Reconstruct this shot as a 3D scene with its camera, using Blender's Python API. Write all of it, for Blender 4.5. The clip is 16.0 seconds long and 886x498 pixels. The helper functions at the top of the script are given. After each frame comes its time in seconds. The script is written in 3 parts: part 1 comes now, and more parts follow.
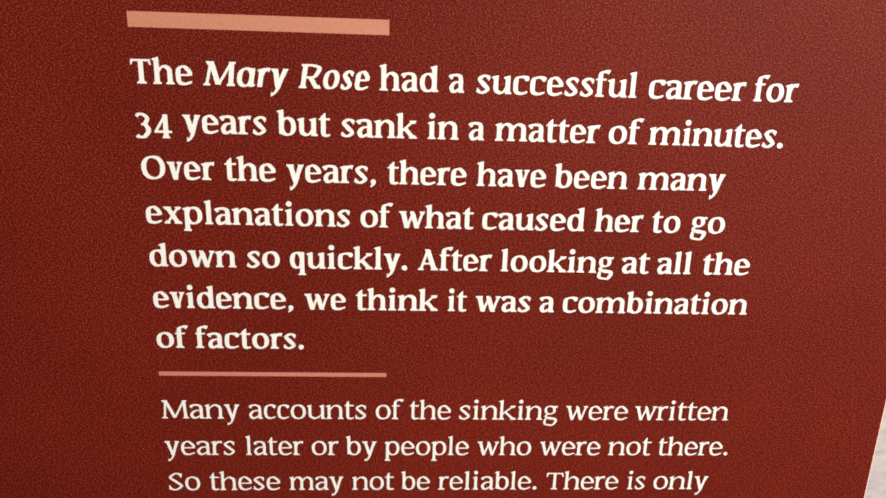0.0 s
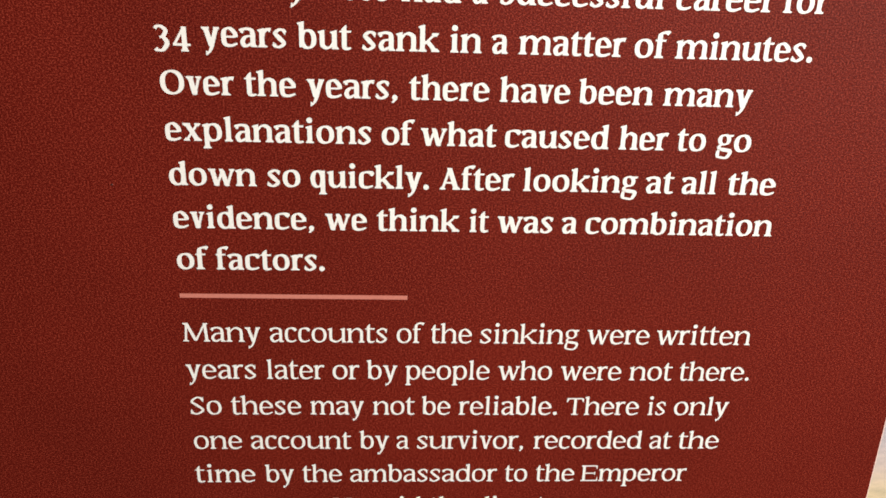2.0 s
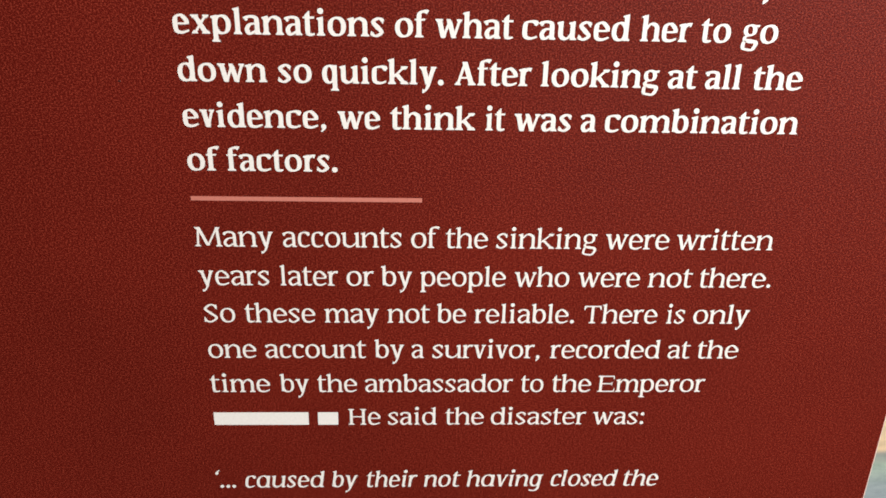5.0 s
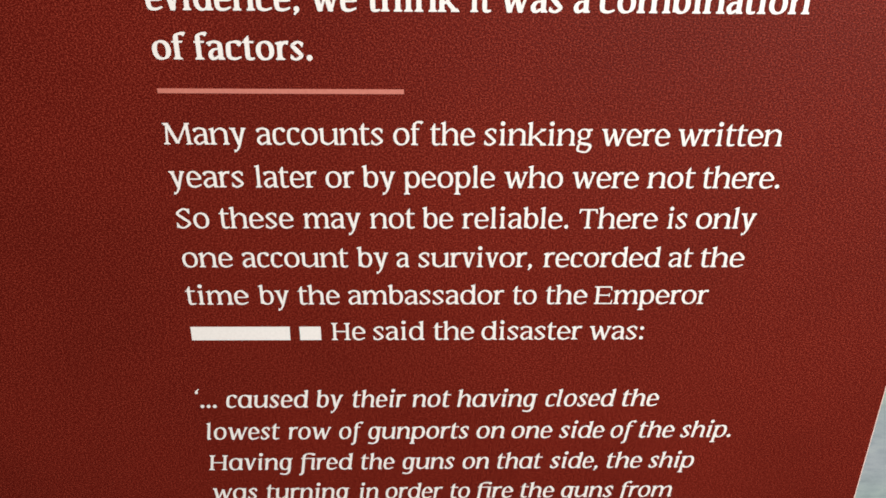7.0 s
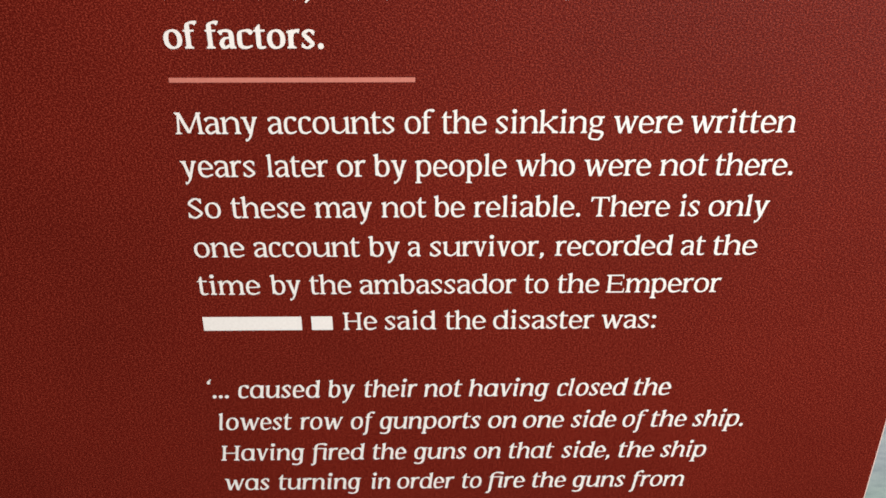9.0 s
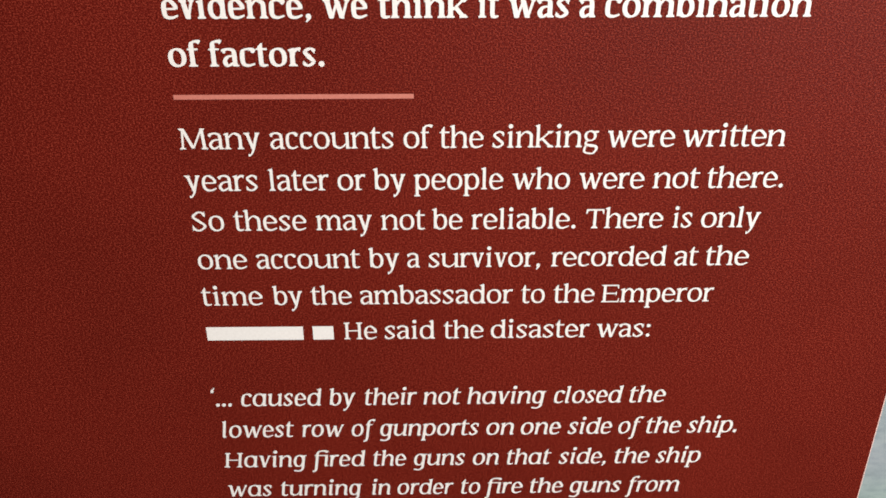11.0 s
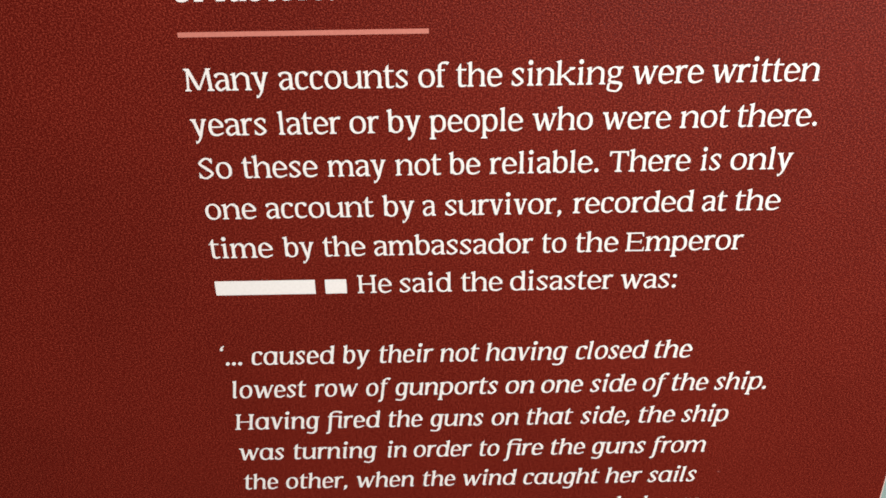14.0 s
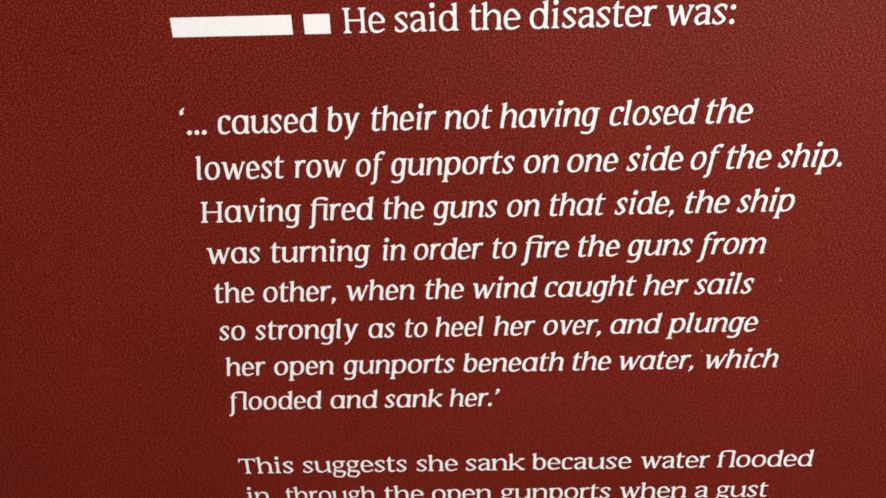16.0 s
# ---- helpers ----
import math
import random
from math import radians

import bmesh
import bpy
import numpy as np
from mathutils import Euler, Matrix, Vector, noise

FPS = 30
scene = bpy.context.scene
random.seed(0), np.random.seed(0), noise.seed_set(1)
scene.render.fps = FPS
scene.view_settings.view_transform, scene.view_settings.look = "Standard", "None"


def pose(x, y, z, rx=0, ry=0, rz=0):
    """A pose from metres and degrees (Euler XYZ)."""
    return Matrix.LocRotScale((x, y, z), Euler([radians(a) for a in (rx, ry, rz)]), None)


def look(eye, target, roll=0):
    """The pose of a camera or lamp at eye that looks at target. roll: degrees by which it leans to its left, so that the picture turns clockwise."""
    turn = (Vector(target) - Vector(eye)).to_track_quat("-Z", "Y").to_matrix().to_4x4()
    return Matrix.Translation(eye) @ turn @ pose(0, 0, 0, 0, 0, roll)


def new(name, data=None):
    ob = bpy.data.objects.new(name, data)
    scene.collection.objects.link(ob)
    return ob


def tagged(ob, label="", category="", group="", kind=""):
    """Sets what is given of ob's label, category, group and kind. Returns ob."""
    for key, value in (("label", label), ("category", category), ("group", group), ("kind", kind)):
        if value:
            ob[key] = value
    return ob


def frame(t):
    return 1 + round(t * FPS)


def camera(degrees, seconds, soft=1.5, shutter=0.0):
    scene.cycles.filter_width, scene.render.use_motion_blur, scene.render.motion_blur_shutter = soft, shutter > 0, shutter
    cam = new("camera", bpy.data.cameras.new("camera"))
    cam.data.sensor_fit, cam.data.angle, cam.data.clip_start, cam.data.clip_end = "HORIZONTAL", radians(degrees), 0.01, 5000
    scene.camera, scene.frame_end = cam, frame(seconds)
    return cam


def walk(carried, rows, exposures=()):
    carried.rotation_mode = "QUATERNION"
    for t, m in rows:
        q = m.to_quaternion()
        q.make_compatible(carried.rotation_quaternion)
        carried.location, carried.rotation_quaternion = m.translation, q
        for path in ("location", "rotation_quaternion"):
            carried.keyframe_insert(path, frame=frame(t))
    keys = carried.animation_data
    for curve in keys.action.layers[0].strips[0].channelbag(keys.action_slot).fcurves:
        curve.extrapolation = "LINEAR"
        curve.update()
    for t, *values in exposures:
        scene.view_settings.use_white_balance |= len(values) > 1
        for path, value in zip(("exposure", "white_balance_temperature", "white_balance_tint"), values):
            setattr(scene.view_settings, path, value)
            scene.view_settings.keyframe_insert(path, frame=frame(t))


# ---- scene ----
cam = camera(66.6, 16.0, soft=1.7)
PATH = [
    (0, (0.13025, -0.33273, 1.61315), (0.2350, 1.5920, 1.0799), 1.79),
    (0.5, (0.12940, -0.33729, 1.60975), (0.2301, 1.5840, 1.0635), 1.72),
    (1, (0.12545, -0.33828, 1.60350), (0.2250, 1.5783, 1.0406), 1.68),
    (1.5, (0.12101, -0.33805, 1.59651), (0.2159, 1.5753, 1.0220), 1.60),
    (2, (0.12167, -0.33751, 1.58324), (0.2158, 1.5691, 0.9867), 1.60),
    (2.5, (0.12268, -0.33719, 1.57342), (0.2151, 1.5645, 0.9610), 1.55),
    (3, (0.12216, -0.33623, 1.56635), (0.2082, 1.5595, 0.9350), 1.51),
    (5.3, (0.11898, -0.34248, 1.53973), (0.1829, 1.5336, 0.8495), 1.01),
    (5.5, (0.12087, -0.34239, 1.53442), (0.1810, 1.5297, 0.8332), 0.96),
    (6, (0.12606, -0.34122, 1.51657), (0.1769, 1.5269, 0.8041), 0.77),
    (6.5, (0.13065, -0.33752, 1.50413), (0.1759, 1.5258, 0.7790), 0.62),
    (7, (0.13306, -0.33645, 1.49930), (0.1701, 1.5249, 0.7685), 0.42),
    (7.5, (0.13183, -0.33551, 1.49891), (0.1644, 1.5243, 0.7641), 0.26),
    (8, (0.13300, -0.33565, 1.49917), (0.1604, 1.5241, 0.7639), 0.10),
    (8.5, (0.13036, -0.33734, 1.49871), (0.1560, 1.5209, 0.7596), 0.03),
    (9, (0.12911, -0.33742, 1.49526), (0.1537, 1.5204, 0.7551), 0.00),
    (11.5, (0.13020, -0.34468, 1.50382), (0.1537, 1.5157, 0.7700), -0.23),
    (12, (0.12990, -0.34559, 1.50341), (0.1520, 1.5144, 0.7686), -0.31),
    (12.5, (0.12884, -0.34547, 1.50058), (0.1468, 1.5139, 0.7641), -0.39),
    (13, (0.12675, -0.34543, 1.49775), (0.1437, 1.5118, 0.7559), -0.46),
    (13.5, (0.12675, -0.34045, 1.48827), (0.1370, 1.5156, 0.7432), -0.68),
    (14, (0.12410, -0.33813, 1.47391), (0.1295, 1.5166, 0.7257), -0.93),
    (14.5, (0.12171, -0.33468, 1.44971), (0.1225, 1.5204, 0.7023), -1.22),
    (15, (0.12033, -0.33072, 1.41546), (0.1076, 1.5266, 0.6736), -1.53),
    (15.5, (0.12294, -0.32299, 1.37427), (0.1015, 1.5337, 0.6313), -1.59),
    (16, (0.12589, -0.32097, 1.33517), (0.0923, 1.5327, 0.5850), -1.48),
]
walk(cam, [(t, look(eye, target, roll)) for t, eye, target, roll in PATH],
     exposures=[(0, -0.06, 6750, 9), (3, -0.09, 6550, 10), (7, -0.06, 6480, 12.5), (12, -0.02, 6480, 12.5), (14.5, 0.05, 6450, 13.5), (16, 0.11, 6250, 13)])

# ---- light: gallery spotlights on the ceiling and a dim room ----
world = bpy.data.worlds.new("gallery_air")
scene.world = world
world.use_nodes = True
world.node_tree.nodes["Background"].inputs["Color"].default_value = (1.0, 0.93, 0.85, 1)
world.node_tree.nodes["Background"].inputs["Strength"].default_value = 0.05


def spotlight(name, eye, target, power, cone, size, colour):
    data = bpy.data.lights.new(name, "SPOT")
    data.spot_size, data.spot_blend, data.shadow_soft_size, data.energy, data.color = radians(cone), 1.0, size, power, colour
    ob = new(name, data)
    ob.matrix_world = look(eye, target)
    return ob


spotlight("gallery_spotlight", (1.23, -1.35, 2.29), (-0.15, 0, 1.15), 325, 80, 0.06, (1.0, 0.948, 0.885))


# ---- materials ----
def material(name):
    m = bpy.data.materials.new(name)
    m.use_nodes = True
    nodes, links = m.node_tree.nodes, m.node_tree.links
    return m, nodes, links, nodes["Principled BSDF"]


def ramp(nodes, stops):
    r = nodes.new("ShaderNodeValToRGB")
    while len(r.color_ramp.elements) < len(stops):
        r.color_ramp.elements.new(0.5)
    for e, (p, c) in zip(r.color_ramp.elements, stops):
        e.position, e.color = p, (*c, 1)
    return r


def noise_node(nodes, links, coord, scale, detail=2.0, rough=0.5, stretch=(1, 1, 1)):
    mp = nodes.new("ShaderNodeMapping")
    mp.inputs["Scale"].default_value = stretch
    links.new(coord, mp.inputs["Vector"])
    n = nodes.new("ShaderNodeTexNoise")
    n.inputs["Scale"].default_value, n.inputs["Detail"].default_value, n.inputs["Roughness"].default_value = scale, detail, rough
    links.new(mp.outputs["Vector"], n.inputs["Vector"])
    return n


def mixed(nodes, links, fac, a, b, mode="MIX"):
    mx = nodes.new("ShaderNodeMix")
    mx.data_type, mx.blend_type = "RGBA", mode
    for socket, value in ((mx.inputs[0], fac), (mx.inputs[6], a), (mx.inputs[7], b)):
        if isinstance(value, bpy.types.NodeSocket):
            links.new(value, socket)
        elif isinstance(value, float):
            socket.default_value = value
        else:
            socket.default_value = (*value, 1)
    return mx.outputs[2]


def laminate():
    """Dark red printed film with a fine pebbled lamination, its sparkle partly painted into the colour."""
    m, nodes, links, p = material("red_laminate")
    co = nodes.new("ShaderNodeTexCoord").outputs["Object"]
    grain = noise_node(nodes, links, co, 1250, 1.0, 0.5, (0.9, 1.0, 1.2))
    speck = noise_node(nodes, links, co, 1150, 2.0, 0.6, (1.0, 1.0, 1.2))
    cloud = noise_node(nodes, links, co, 9, 3.0)
    # pebble glints and the dark gaps between them, painted as lighter and darker reds
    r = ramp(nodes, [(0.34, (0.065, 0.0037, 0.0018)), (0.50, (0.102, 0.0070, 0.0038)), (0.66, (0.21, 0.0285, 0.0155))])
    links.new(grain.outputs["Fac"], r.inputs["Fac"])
    r2 = ramp(nodes, [(0.35, (0.92, 0.92, 0.92)), (0.65, (1.06, 1.06, 1.06))])
    links.new(cloud.outputs["Fac"], r2.inputs["Fac"])
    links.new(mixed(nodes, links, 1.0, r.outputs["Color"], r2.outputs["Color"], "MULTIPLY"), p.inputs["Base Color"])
    b = nodes.new("ShaderNodeBump")
    b.inputs["Strength"].default_value, b.inputs["Distance"].default_value = 0.6, 0.0006
    links.new(speck.outputs["Fac"], b.inputs["Height"])
    links.new(b.outputs["Normal"], p.inputs["Normal"])
    p.inputs["Roughness"].default_value, p.inputs["Specular IOR Level"].default_value = 0.55, 0.075
    return m


def ink(name, dark, light, rough=0.5):
    m, nodes, links, p = material(name)
    co = nodes.new("ShaderNodeTexCoord").outputs["Object"]
    grain = noise_node(nodes, links, co, 700, 2.0, 0.6)
    r = ramp(nodes, [(0.35, dark), (0.65, light)])
    links.new(grain.outputs["Fac"], r.inputs["Fac"])
    links.new(r.outputs["Color"], p.inputs["Base Color"])
    p.inputs["Roughness"].default_value = rough
    return m


def seascape():
    """Painted sea under a pale evening sky, in soft horizontal strokes."""
    m, nodes, links, p = material("painted_seascape")
    dim = 0.9
    co = nodes.new("ShaderNodeTexCoord").outputs["Object"]
    split = nodes.new("ShaderNodeSeparateXYZ")
    links.new(co, split.inputs["Vector"])
    wob = noise_node(nodes, links, co, 30, 3.0, 0.6, (0.5, 1, 1.6))
    add = nodes.new("ShaderNodeMath")
    add.operation = "MULTIPLY_ADD"
    links.new(wob.outputs["Fac"], add.inputs[0])
    add.inputs[1].default_value = 0.02
    links.new(split.outputs["Z"], add.inputs[2])
    rng = nodes.new("ShaderNodeMapRange")
    rng.inputs["From Min"].default_value, rng.inputs["From Max"].default_value = 1.01, 1.61
    links.new(add.outputs["Value"], rng.inputs["Value"])
    bands = ramp(nodes, [(0.0, (0.16, 0.27, 0.28)), (0.25, (0.24, 0.34, 0.32)), (0.33, (0.26, 0.31, 0.34)), (0.40, (0.23, 0.29, 0.31)),
                         (0.435, (0.27, 0.36, 0.30)), (0.448, (0.22, 0.24, 0.23)), (0.456, (0.54, 0.42, 0.27)), (0.50, (0.56, 0.46, 0.30)),
                         (0.53, (0.47, 0.39, 0.35)), (0.58, (0.41, 0.375, 0.40)), (0.68, (0.43, 0.39, 0.37)), (1.0, (0.55, 0.51, 0.49))])
    for e in bands.color_ramp.elements:
        e.color = (e.color[0] * dim, e.color[1] * dim, e.color[2] * dim, 1)
    links.new(rng.outputs["Result"], bands.inputs["Fac"])
    strokes = noise_node(nodes, links, co, 95, 5.0, 0.68, (0.6, 1, 1.5))
    r = ramp(nodes, [(0.3, (0.78, 0.8, 0.82)), (0.5, (1, 1, 1)), (0.7, (1.2, 1.17, 1.12))])
    links.new(strokes.outputs["Fac"], r.inputs["Fac"])
    links.new(mixed(nodes, links, 1.0, bands.outputs["Color"], r.outputs["Color"], "MULTIPLY"), p.inputs["Base Color"])
    b = nodes.new("ShaderNodeBump")
    b.inputs["Strength"].default_value, b.inputs["Distance"].default_value = 0.2, 0.001
    links.new(strokes.outputs["Fac"], b.inputs["Height"])
    links.new(b.outputs["Normal"], p.inputs["Normal"])
    p.inputs["Roughness"].default_value = 0.6
    return m


def plaster(name, dark, light):
    m, nodes, links, p = material(name)
    co = nodes.new("ShaderNodeTexCoord").outputs["Object"]
    n = noise_node(nodes, links, co, 6, 5.0, 0.6)
    r = ramp(nodes, [(0.3, dark), (0.7, light)])
    links.new(n.outputs["Fac"], r.inputs["Fac"])
    links.new(r.outputs["Color"], p.inputs["Base Color"])
    p.inputs["Roughness"].default_value = 0.8
    return m


RED = laminate()
DUST = ink("pale_fleck", (0.19, 0.055, 0.045), (0.23, 0.075, 0.06))
SOIL = ink("dark_fleck", (0.03, 0.004, 0.003), (0.04, 0.006, 0.004))
WHITE = ink("white_ink", (0.67, 0.66, 0.635), (0.72, 0.71, 0.685))
SALMON = ink("salmon_ink", (0.41, 0.163, 0.103), (0.46, 0.188, 0.122))
PINK = ink("pink_ink", (0.44, 0.145, 0.11), (0.49, 0.17, 0.13))
CORE = ink("pale_board_edge", (0.62, 0.42, 0.37), (0.70, 0.50, 0.44))
SEA = seascape()
WALL = plaster("dark_gallery_paint", (0.10, 0.085, 0.08), (0.13, 0.11, 0.10))
FLOORING = plaster("dark_carpet", (0.05, 0.045, 0.045), (0.08, 0.07, 0.07))


# ---- building helpers ----
def box_into(bm, x0, x1, y0, y1, z0, z1, bevel=0.0):
    part_bm = bmesh.new()
    bmesh.ops.create_cube(part_bm, size=1, matrix=Matrix.Translation(((x0 + x1) / 2, (y0 + y1) / 2, (z0 + z1) / 2)) @ Matrix.Diagonal((x1 - x0, y1 - y0, z1 - z0, 1)))
    if bevel:
        bmesh.ops.bevel(part_bm, geom=part_bm.edges[:], offset=bevel, segments=2, affect="EDGES", profile=0.5)
    me = bpy.data.meshes.new("scratch")
    part_bm.to_mesh(me)
    bm.from_mesh(me)
    part_bm.free()
    bpy.data.meshes.remove(me)


def part(name, bm, mat, parent=None, label=""):
    me = bpy.data.meshes.new(name)
    bm.to_mesh(me)
    bm.free()
    me.materials.append(mat)
    ob = new(name, me)
    ob.parent = parent
    return tagged(ob, label)


def slab(name, mat, *extent, bevel=0.0, parent=None, label=""):
    bm = bmesh.new()
    box_into(bm, *extent, bevel=bevel)
    return part(name, bm, mat, parent, label)


# ---- the room ----
X0, X1, Y0, Y1, TOP = -2.6, 3.0, -3.4, 0.034, 2.8
tagged(slab("floor", FLOORING, X0, X1, Y0, Y1 + 0.15, -0.1, 0.0), "dark carpeted gallery floor", "floor", kind="structure")
tagged(slab("ceiling", WALL, X0, X1, Y0, Y1 + 0.15, TOP, TOP + 0.1), "dark painted gallery ceiling", "ceiling", kind="structure")
tagged(slab("wall_north", WALL, X0, X1, Y1, Y1 + 0.15, 0.0, TOP), "dark painted gallery wall behind the mural", "wall", kind="structure")
tagged(slab("wall_south", WALL, X0, X1, Y0 - 0.15, Y0, 0.0, TOP), "dark painted gallery wall", "wall", kind="structure")
tagged(slab("wall_west", WALL, X0 - 0.15, X0, Y0, Y1, 0.0, TOP), "dark painted gallery wall", "wall", kind="structure")
tagged(slab("wall_east", WALL, X1, X1 + 0.15, Y0, Y1, 0.0, TOP), "dark painted gallery wall", "wall", kind="structure")

# ---- mural on the wall ----
mural = tagged(new("mural"), "painted seascape mural, grey-green water under a pale yellow sky", "mural")
slab("painted_canvas", SEA, -1.6, 2.4, 0.030, 0.034, 0.15, 2.6, parent=mural)

# ---- the information panel ----
LEFT, RIGHT, LOW, HIGH = -0.26, 0.4019, 0.62, 1.86
panel = tagged(new("information_panel"), "dark red information panel with white text, fixed over a mural", "information panel")
slab("board", CORE, LEFT - 0.0008, RIGHT + 0.0011, 0.0004, 0.030, LOW - 0.0008, HIGH + 0.0008, bevel=0.0006, parent=panel, label="pale rigid board behind the red print")
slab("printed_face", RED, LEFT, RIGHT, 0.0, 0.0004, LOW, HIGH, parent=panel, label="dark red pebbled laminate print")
slab("heading_rule", SALMON, 0.0, 0.12, -0.00012, 0.0, 1.6246, 1.6315, parent=panel, label="broad salmon printed rule")
slab("divider_rule", PINK, 0.0, 0.12, -0.00012, 0.0, 1.4489, 1.4512, parent=panel, label="thin dusty pink printed rule")

# ---- lettering: a broad-pen book face, drawn stroke by stroke, in units of its x-height ----
def table(text):
    return {pair[0]: int(pair[1:]) / 100 for pair in text.split()}


# room before and after a letter, and how far the pen moves on for each, in hundredths of the x-height
BEFORE = table("a5 b2 c6 d6 e6 f3 ﬁ3 ﬂ3 g6 h2 i2 k2 l2 m2 n2 o6 p2 q6 r2 s7 t3 u2 v1 w1 x2 y1 T4 M2 O7 A1 S7 H3 E3 R3")
AFTER = table("a2 b6 c5 d2 e6 f-4 ﬁ2 ﬂ2 g2 h2 i2 k1 l2 m2 n2 o6 p6 q2 r1 s7 t2 u2 v1 w1 x2 y1 T4 M2 O7 A1 S7 H3 E5 R1")
MOVE_BOLD = ",48 .46 394 4109 A127 O142 T115 a98 b108 c93 d109 e98 f68 g99 h115 i62 k114 l59 m184 n120 o110 p114 q99 r74 s86 t68 u113 v88 w151 x108 y100"
MOVE_BODY = ",46 .45 :48 E128 H136 M170 S104 T125 a95 b103 c85 d111 e98 f67 ﬂ126 g99 h114 i61 k115 l52 m166 n116 o107 p106 r72 s85 t66 u122 v89 w148 y98"
MOVE_QUOTE = ",43 .41 H138 a105 b97 c80 d105 e88 f67 g95 h103 i53 k101 l50 m163 n103 o100 p104 r69 s76 t64 u107 v88 w142 y94 ‘40 ’36 ﬁ115 ﬂ128 M170 R128"


class Face:
    """A weight of the type: x-height in millimetres; capitals, ascenders and descenders, stems, thin strokes and serifs in x-heights."""

    def __init__(self, size, cap, asc, desc, stem, thin, reach, slab_height, lean, move):
        self.size, self.cap, self.asc, self.desc, self.stem, self.thin = size, cap, asc, desc, stem, thin
        self.reach, self.slab_height, self.lean, self.move, self.glyphs = reach, slab_height, lean, table(move), {}


BOLD = Face(8.6, 1.29, 1.42, 0.42, 0.260, 0.116, 0.090, 0.105, 0.0, MOVE_BOLD)
BOLD_ITALIC = Face(8.6, 1.29, 1.42, 0.42, 0.258, 0.118, 0.085, 0.110, 0.17, MOVE_QUOTE)
BODY = Face(8.5, 1.27, 1.40, 0.43, 0.184, 0.094, 0.095, 0.088, 0.0, MOVE_BODY)
QUOTE = Face(8.7, 1.26, 1.38, 0.43, 0.190, 0.094, 0.085, 0.085, 0.14, MOVE_QUOTE)


class Pen:
    """Collects the strokes of one letter; w is the width of its ink."""

    def __init__(self, face, w):
        self.f, self.w, self.shapes = face, w, []
        self.V, self.H, self.s, self.q = face.stem, face.thin, face.reach, face.slab_height
        self.first, self.last = self.s + self.V / 2, w - self.s - self.V / 2

    def poly(self, *points):
        self.shapes.append((list(points), [list(range(len(points)))]))

    def stroke(self, *knots, closed=False, angle=14):
        """A pen stroke through the knots (x, y and, where it swells or thins, a factor)."""
        k = [(*p, 1.0)[:3] for p in knots]
        n, line = len(k), []
        for i in range(n if closed else n - 1):
            a, b, c, d = (k[j % n] if closed else k[min(max(j, 0), n - 1)] for j in (i - 1, i, i + 1, i + 2))
            for step in range(5):
                u = step / 5
                line.append([0.5 * (2 * b[m] + (c[m] - a[m]) * u + (2 * a[m] - 5 * b[m] + 4 * c[m] - d[m]) * u * u + (3 * b[m] - a[m] - 3 * c[m] + d[m]) * u ** 3) for m in range(3)])
        if not closed:
            line.append(list(k[-1]))
        points, faces, m = [], [], len(line)
        for i, (x, y, swell) in enumerate(line):
            before, after = (line[(i - 1) % m], line[(i + 1) % m]) if closed else (line[max(i - 1, 0)], line[min(i + 1, m - 1)])
            dx, dy = after[0] - before[0], after[1] - before[1]
            long = math.hypot(dx, dy) or 1.0
            dx, dy = dx / long, dy / long
            tilt = math.atan2(dy, dx) - radians(angle) * (1 - abs(dy) ** 6)
            half = 0.5 * swell * math.hypot(self.V * math.sin(tilt), self.H * math.cos(tilt))
            points += [(x - dy * half, y + dx * half), (x + dy * half, y - dx * half)]
        for i in range(m if closed else m - 1):
            j = (i + 1) % m
            faces.append([2 * i, 2 * i + 1, 2 * j + 1, 2 * j])
        self.shapes.append((points, faces))

    def ring(self, x0, x1, y0, y1, swell=1.0, angle=14):
        rx, ry, cx, cy = (x1 - x0 - self.V * swell) / 2, (y1 - y0 - self.H * swell) / 2, (x0 + x1) / 2, (y0 + y1) / 2
        knots = []
        for i in range(16):
            c, s = math.cos(i * math.pi / 8), math.sin(i * math.pi / 8)
            knots.append((cx + rx * math.copysign(abs(c) ** 0.92, c), cy + ry * math.copysign(abs(s) ** 0.92, s), swell))
        self.stroke(*knots, closed=True, angle=angle)

    def disc(self, x, y, r):
        self.poly(*[(x + r * math.cos(i * math.pi / 7), y + r * math.sin(i * math.pi / 7)) for i in range(14)])

    def stem(self, x, y0, y1):
        h = self.V / 2
        self.poly((x - h, y0), (x + h, y0), (x + h, y1), (x - h, y1))

    def foot(self, x, y=0.0, left=None, right=None, up=1, wide=None):
        """A bracketed serif under a stem, or over it with up=-1."""
        h, q = (self.V if wide is None else wide) / 2, self.q * up
        l, r = self.s if left is None else left, self.s if right is None else right
        self.poly((x - h - l, y), (x + h + r, y), (x + h + r, y + q * 0.75), (x + h + r * 0.35, y + q * 1.05), (x + h, y + q * 1.7),
                  (x - h, y + q * 1.7), (x - h - l * 0.35, y + q * 1.05), (x - h - l, y + q * 0.75))

    def tick(self, x, y=0.0):
        """The rising end of an italic stem."""
        h, q, s = self.V / 2, self.q, self.s
        self.poly((x - h, y + q * 1.2), (x - h * 0.7, y + 0.01), (x + h * 0.3, y - 0.012), (x + h + s, y + q * 0.35), (x + h + s, y + q * 1.25), (x + h, y + q * 1.2), (x + h, y + q * 2.2), (x - h, y + q * 2.2))

